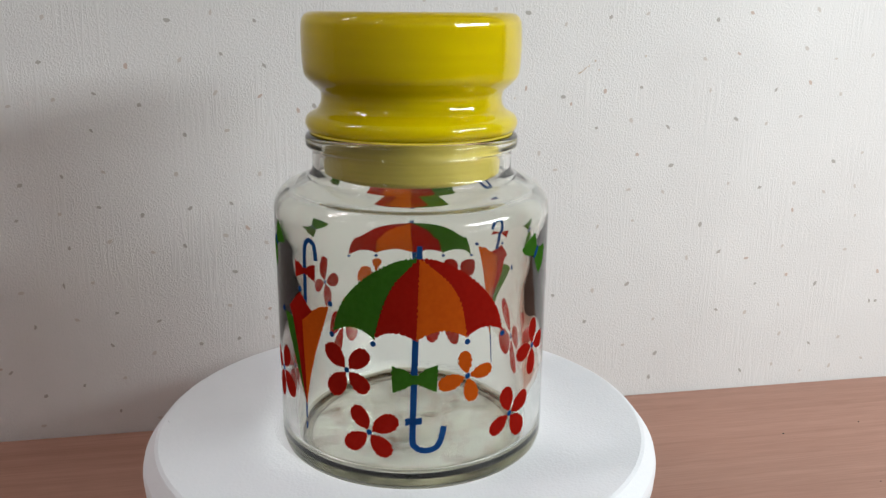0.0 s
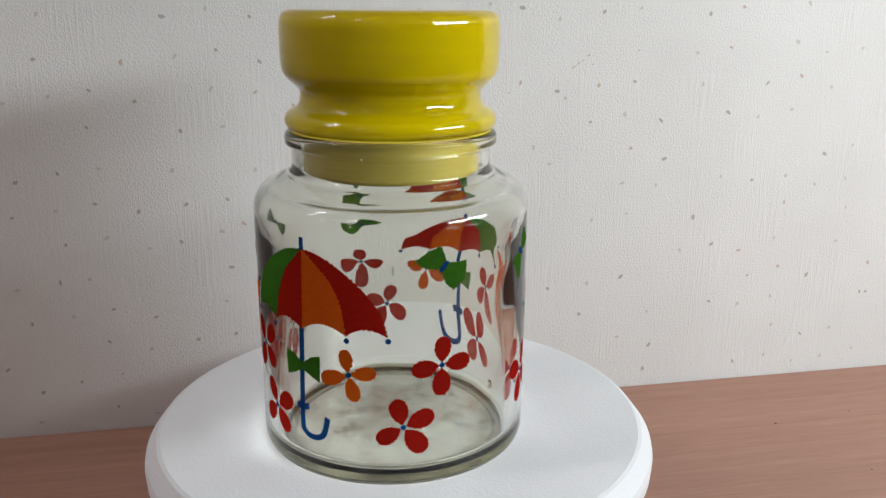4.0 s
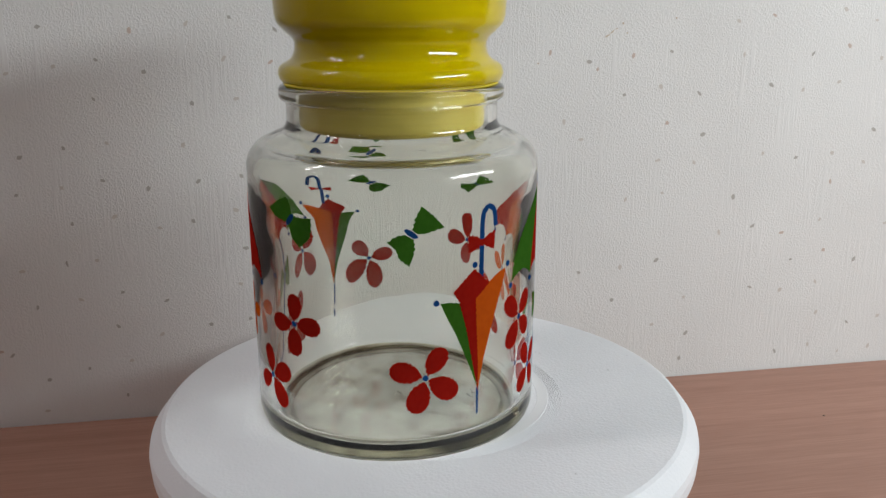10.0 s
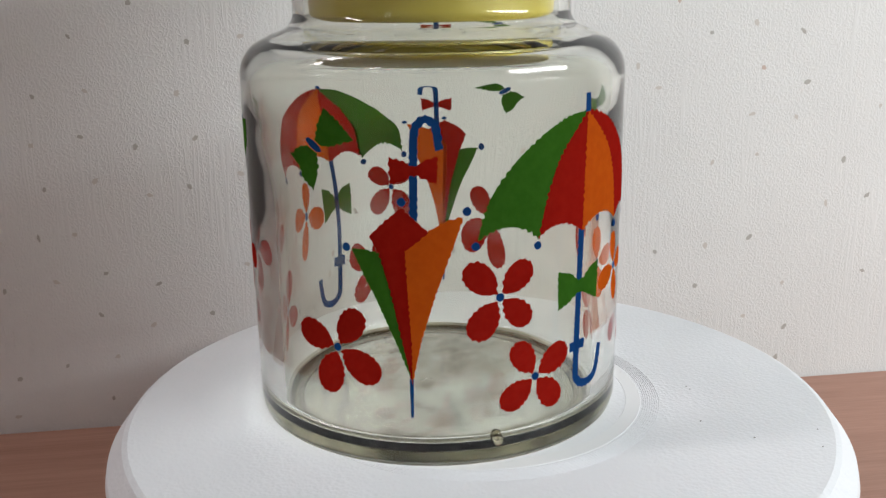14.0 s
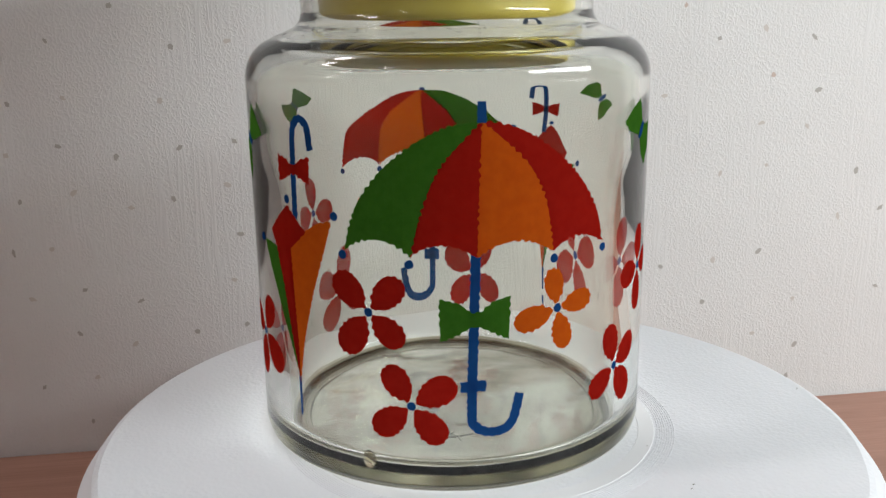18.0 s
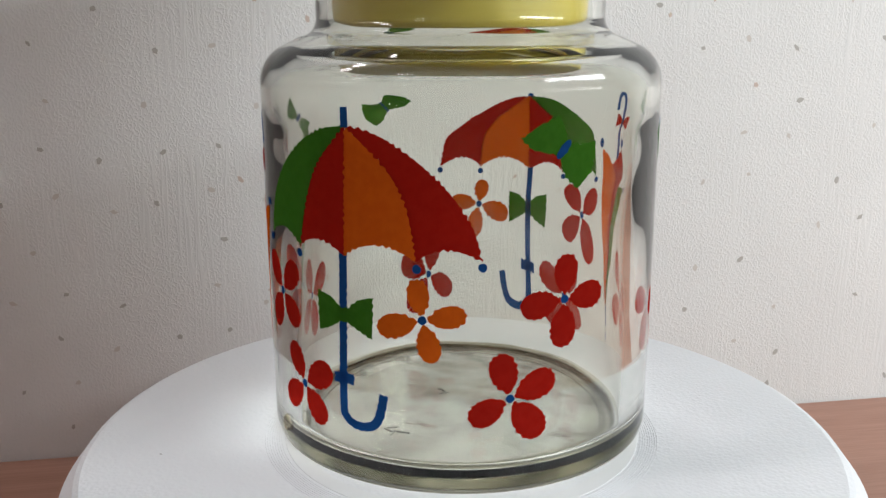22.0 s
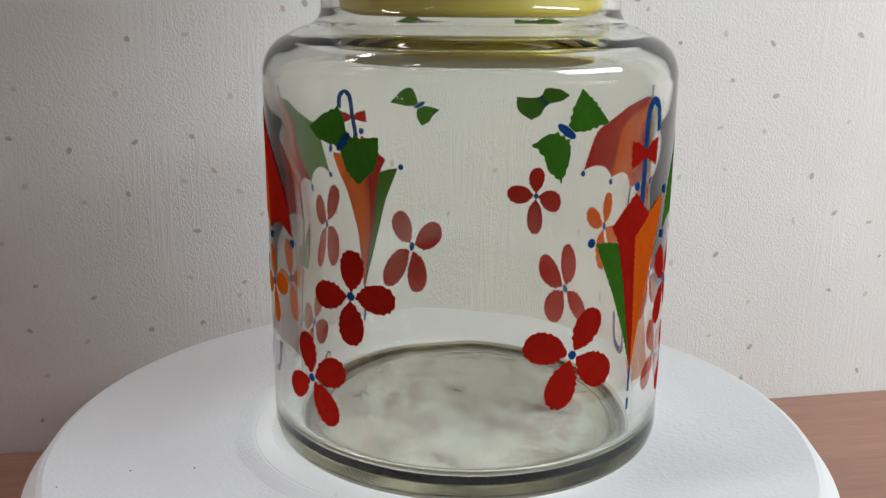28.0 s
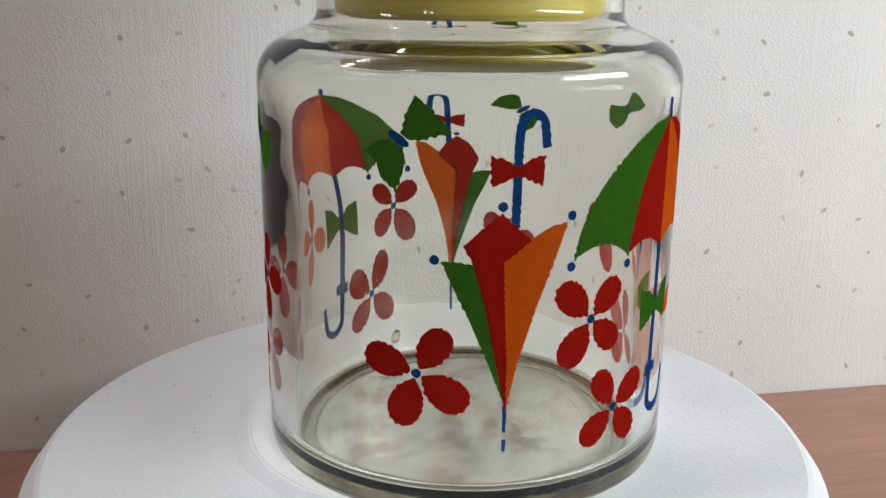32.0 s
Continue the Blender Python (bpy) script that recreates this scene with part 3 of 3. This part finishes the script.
W2 = [[(0.4, 1.0), (1.4, 5.0), (3.4, 8.7), (7.0, 5.8), (10.9, 1.4), (7.6, 0.6), (4.8, -0.2), (2.0, -0.2)],
      [(-7.6, -2.6), (-4.6, -0.6), (-2.0, -0.2), (0.8, -1.9), (1.2, -4.6), (0.7, -7.2), (-0.7, -10.8), (-4.0, -8.0), (-4.9, -5.2)]]
# the same print runs twice round the jar
for phi, z, petals, mat in ((238.4, 45.7, F1, M_RED), (247.3, 23.3, F2, M_RED), (285.6, 43.8, F3, M_ORANGE), (306.5, 24.4, F4, M_RED), (321.8, 46.9, F5, M_RED),
                            (12.3, 31.2, F6, M_RED), (56.5, 44.3, F1, M_RED), (67.0, 22.6, F2, M_RED), (104.4, 44.0, F3, M_ORANGE), (126.2, 25.1, F4, M_RED),
                            (140.5, 47.6, F5, M_RED), (196.2, 35.1, F6, M_RED)):
    flower(phi, z, petals, mat, ORANGE_LABEL if mat is M_ORANGE else RED_LABEL)
for phi, dz in ((266.8, 0.8), (84.7, 0.0)):
    open_umbrella(phi, dz)
for phi, dz in ((33.0, -3.4), (216.9, 0.0)):
    closed_umbrella(phi, dz)
for phi, z in ((322.4, 82.8), (139.1, 81.7)):
    butterfly(phi, z, W1, radians(50))
for phi, z in ((7.7, 80.4), (192.2, 84.7)):
    butterfly(phi, z, W2, radians(-35))

# ---------------------------------------------------------------- lid
lid = tagged(new("jar_lid"), "glossy yellow cased-glass stopper lid set in the jar's neck", "lid")
skin = smooth_line([(0.0330, 0.1232), (0.0380, 0.1234), (0.0394, 0.1250), (0.0397, 0.1270), (0.0386, 0.1292), (0.0352, 0.1314), (0.0338, 0.1345), (0.0342, 0.1378),
                    (0.0372, 0.1408), (0.0397, 0.1440), (0.0404, 0.1500), (0.0404, 0.1600), (0.0396, 0.1640), (0.0372, 0.1658), (0.0330, 0.1660)], 5) + [(0.02, 0.1655), (0.0, 0.1654)]
core = smooth_line([(0.0335, 0.1244), (0.0360, 0.1250), (0.0364, 0.1270), (0.0350, 0.1292), (0.0325, 0.1316), (0.0314, 0.1345), (0.0318, 0.1380), (0.0344, 0.1412), (0.0372, 0.1444), (0.0380, 0.1500),
                    (0.0381, 0.1585), (0.0381, 0.1606), (0.0378, 0.1625), (0.0366, 0.1638)], 5) + [(0.0, 0.1640)]
part("shell", lathe([(0.0, 0.1232)] + skin, 128), M_LIDGLASS, lid, "clear outer layer of the glass lid", smooth=True).visible_shadow = False
casing = part("core", lathe([(0.0, 0.1244)] + [(r + 0.0009 if r else r, z) for r, z in core], 128), M_YELLOW, lid, "opaque yellow inner layer, top edge painted olive to imitate the rim's dark refraction", smooth=True)
casing.data.materials.append(M_RIM_SHADE)
# top of the core coloured olive to imitate dark refraction in the rim
for face in casing.data.polygons:
    if face.center.z > 0.1619:
        face.material_index = 1
# added ring: rays trapped in the neck glass end on yellow, not black
part("neck_fill_ring", lathe([(0.0360, 0.12245), (0.0378, 0.12245), (0.0380, 0.1230), (0.0358, 0.1230)], 128, True), M_NECK_FILL, lid, "yellow ring added between lid and rim, brightening the neck glass", smooth=True)
part("stopper", lathe([(0.0, 0.1055), (0.0318, 0.1055), (0.0326, 0.1061), (0.0330, 0.1090), (0.0338, 0.1225), (0.0338, 0.12315), (0.0, 0.12315)], 128), M_FROST, lid,
     "frosted yellow ground-glass stopper", smooth=True)


# ---------------------------------------------------------------- flecks in the wallpaper, millimetres along and up the wall
FLECKS_GREY_WEST = [(-101, 229), (-57, 229), (-165, 208), (-75, 212), (-53, 206), (-140, 192), (-118, 186), (-143, 173), (-96, 170), (-160, 149), (-181, 145), (-143, 132), (-96, 130), (-74, 132), (-121, 127), (-185, 126), (-160, 110), (-100, 109), (-74, 93), (-165, 89), (-182, 66), (-139, 72), (-117, 66), (-74, 53), (-95, 51), (-143, 53), (-160, 30), (-181, 25), (-142, 13)]
FLECKS_GREY_EAST = [(91, 234), (139, 232), (204, 231), (113, 188), (160, 193), (245, 191), (221, 174), (134, 170), (178, 170), (182, 147), (289, 147), (241, 132), (204, 110), (218, 92), (287, 68), (245, 70), (159, 74), (112, 69), (220, 54), (328, 54), (133, 51), (288, 27), (181, 27), (241, 11), (178, 11)]
FLECKS_TAN = [(-123, 206), (-56, 190), (-66, 118), (-56, 70), (225, 235), (219, 212), (267, 195), (91, 193), (118, 184), (138, 191), (160, 154), (237, 87), (266, 75), (331, 74), (265, 117)]
FLECKS_PALE_WEST = [(-161, 230), (-79, 233), (-96, 209), (-160, 189), (-79, 192), (-182, 186), (-74, 172), (-139, 151), (-102, 149), (-58, 148), (-163, 129), (-139, 113), (-78, 114), (-56, 109), (-117, 106), (-150, 90), (-187, 86), (-160, 69), (-78, 73), (-121, 47), (-138, 33), (-184, 7), (-121, 7)]
FLECKS_PALE_EAST = [(161, 234), (267, 237), (113, 228), (198, 209), (262, 215), (306, 211), (282, 209), (288, 188), (203, 191), (241, 171), (155, 174), (263, 175), (100, 156), (110, 146), (308, 152), (156, 133), (178, 131), (220, 135), (264, 134), (285, 128), (306, 131), (138, 111), (160, 114), (309, 112), (261, 94), (197, 89), (305, 90), (137, 71), (240, 51), (263, 55), (178, 50), (266, 35), (309, 30), (159, 34), (263, 14), (284, 8), (328, 14), (305, 10)]


def fleck_sheet(name, places, size, material, label):
    bm = bmesh.new()
    for x, z in places:
        a, n = random.uniform(0, math.tau), random.choice((4, 5, 5, 6))
        w, h = size * random.uniform(0.75, 1.25), size * random.uniform(0.45, 0.8)
        ring = []
        for k in range(n):
            q = math.tau * k / n + random.uniform(-0.25, 0.25)
            u, v = w * math.cos(q), h * math.sin(q)
            ring.append((x * 0.001 + u * math.cos(a) - v * math.sin(a), z * 0.001 + u * math.sin(a) + v * math.cos(a)))
        back = [bm.verts.new((px, WALL_Y + 0.0001, pz)) for px, pz in ring]
        front = [bm.verts.new((px, WALL_Y - 0.00012, pz)) for px, pz in ring]
        bm.faces.new(front)
        for k in range(n):
            bm.faces.new((front[k], front[(k + 1) % n], back[(k + 1) % n], back[k]))
    bmesh.ops.recalc_face_normals(bm, faces=bm.faces)
    return tagged(mesh_object(name, bm, material), label, "wall flecks", kind="stuff")


stain = bmesh.new()
for x, z, w, h, turn in ((122.5, 201.6, 1.6, 0.35, 30), (125.0, 203.6, 1.3, 0.35, 42), (127.5, 205.2, 0.9, 0.3, 10), (131.0, 208.0, 0.8, 0.5, 70), (133.5, 203.0, 0.5, 0.4, 0), (161.2, 210.6, 0.55, 0.5, 0), (84.5, 187.5, 0.6, 0.5, 0)):
    ring = []
    for k in range(7):
        u, v, t = w * math.cos(math.tau * k / 7) * random.uniform(0.7, 1.2), h * math.sin(math.tau * k / 7) * random.uniform(0.7, 1.2), radians(turn)
        ring.append(stain.verts.new(((x + u * math.cos(t) - v * math.sin(t)) * 0.001, WALL_Y - 0.0003, (z + u * math.sin(t) + v * math.cos(t)) * 0.001)))
    stain.faces.new(ring)
tagged(mesh_object("wall_stain", stain, M_STAIN), "small brown splash stain on the wallpaper", "stain", kind="stuff")
crumbs = bmesh.new()
for x, y, w in ((0.2336, 0.0766, 0.0007), (0.2865, 0.0829, 0.0006), (0.255, 0.02, 0.0005), (-0.15, -0.01, 0.0005)):
    bmesh.ops.create_icosphere(crumbs, subdivisions=1, radius=w, matrix=Matrix.Translation((x, y, w * 0.3)) @ Matrix.Diagonal((1, 0.7, 0.5, 1)))
tagged(mesh_object("desk_crumbs", crumbs, M_SPECK), "few tiny dark crumbs lying on the desk", "crumbs", kind="stuff")
hidden = [(random.uniform(-60, 90), random.uniform(40, 260)) for k in range(22)]
beyond = [(random.choice((random.uniform(-600, -190), random.uniform(330, 800))), random.uniform(5, 420)) for k in range(420)]
fleck_sheet("grey_wall_flecks", FLECKS_GREY_WEST + FLECKS_GREY_EAST + hidden[:8] + beyond[:140], 0.0016, M_FLECK[0], "small grey flecks pressed into the wallpaper")
fleck_sheet("tan_wall_flecks", FLECKS_TAN + hidden[8:11] + beyond[140:180], 0.0016, M_FLECK[2], "small tan flecks pressed into the wallpaper")
fleck_sheet("pale_wall_flecks", FLECKS_PALE_WEST + FLECKS_PALE_EAST + hidden[11:] + beyond[180:], 0.0016, M_FLECK[1], "small pale grey flecks pressed into the wallpaper")


# ---------------------------------------------------------------- motion
def spin(t):
    return SPIN0 + SPIN * t


def carried_pose(t):
    a = radians(spin(t))
    x, y = JAR_OFF
    return pose(x * math.cos(a) - y * math.sin(a), x * math.sin(a) + y * math.cos(a), DISC_Z, 0, 0, spin(t))


def motions():
    times = [float(k) for k in range(33)]
    walk(platter, [(t, pose(0, 0, DISC_Z, 0, 0, spin(t))) for t in times])
    walk(jar, [(t, carried_pose(t)) for t in times])
    walk(lid, [(t, carried_pose(t)) for t in times])


motions()
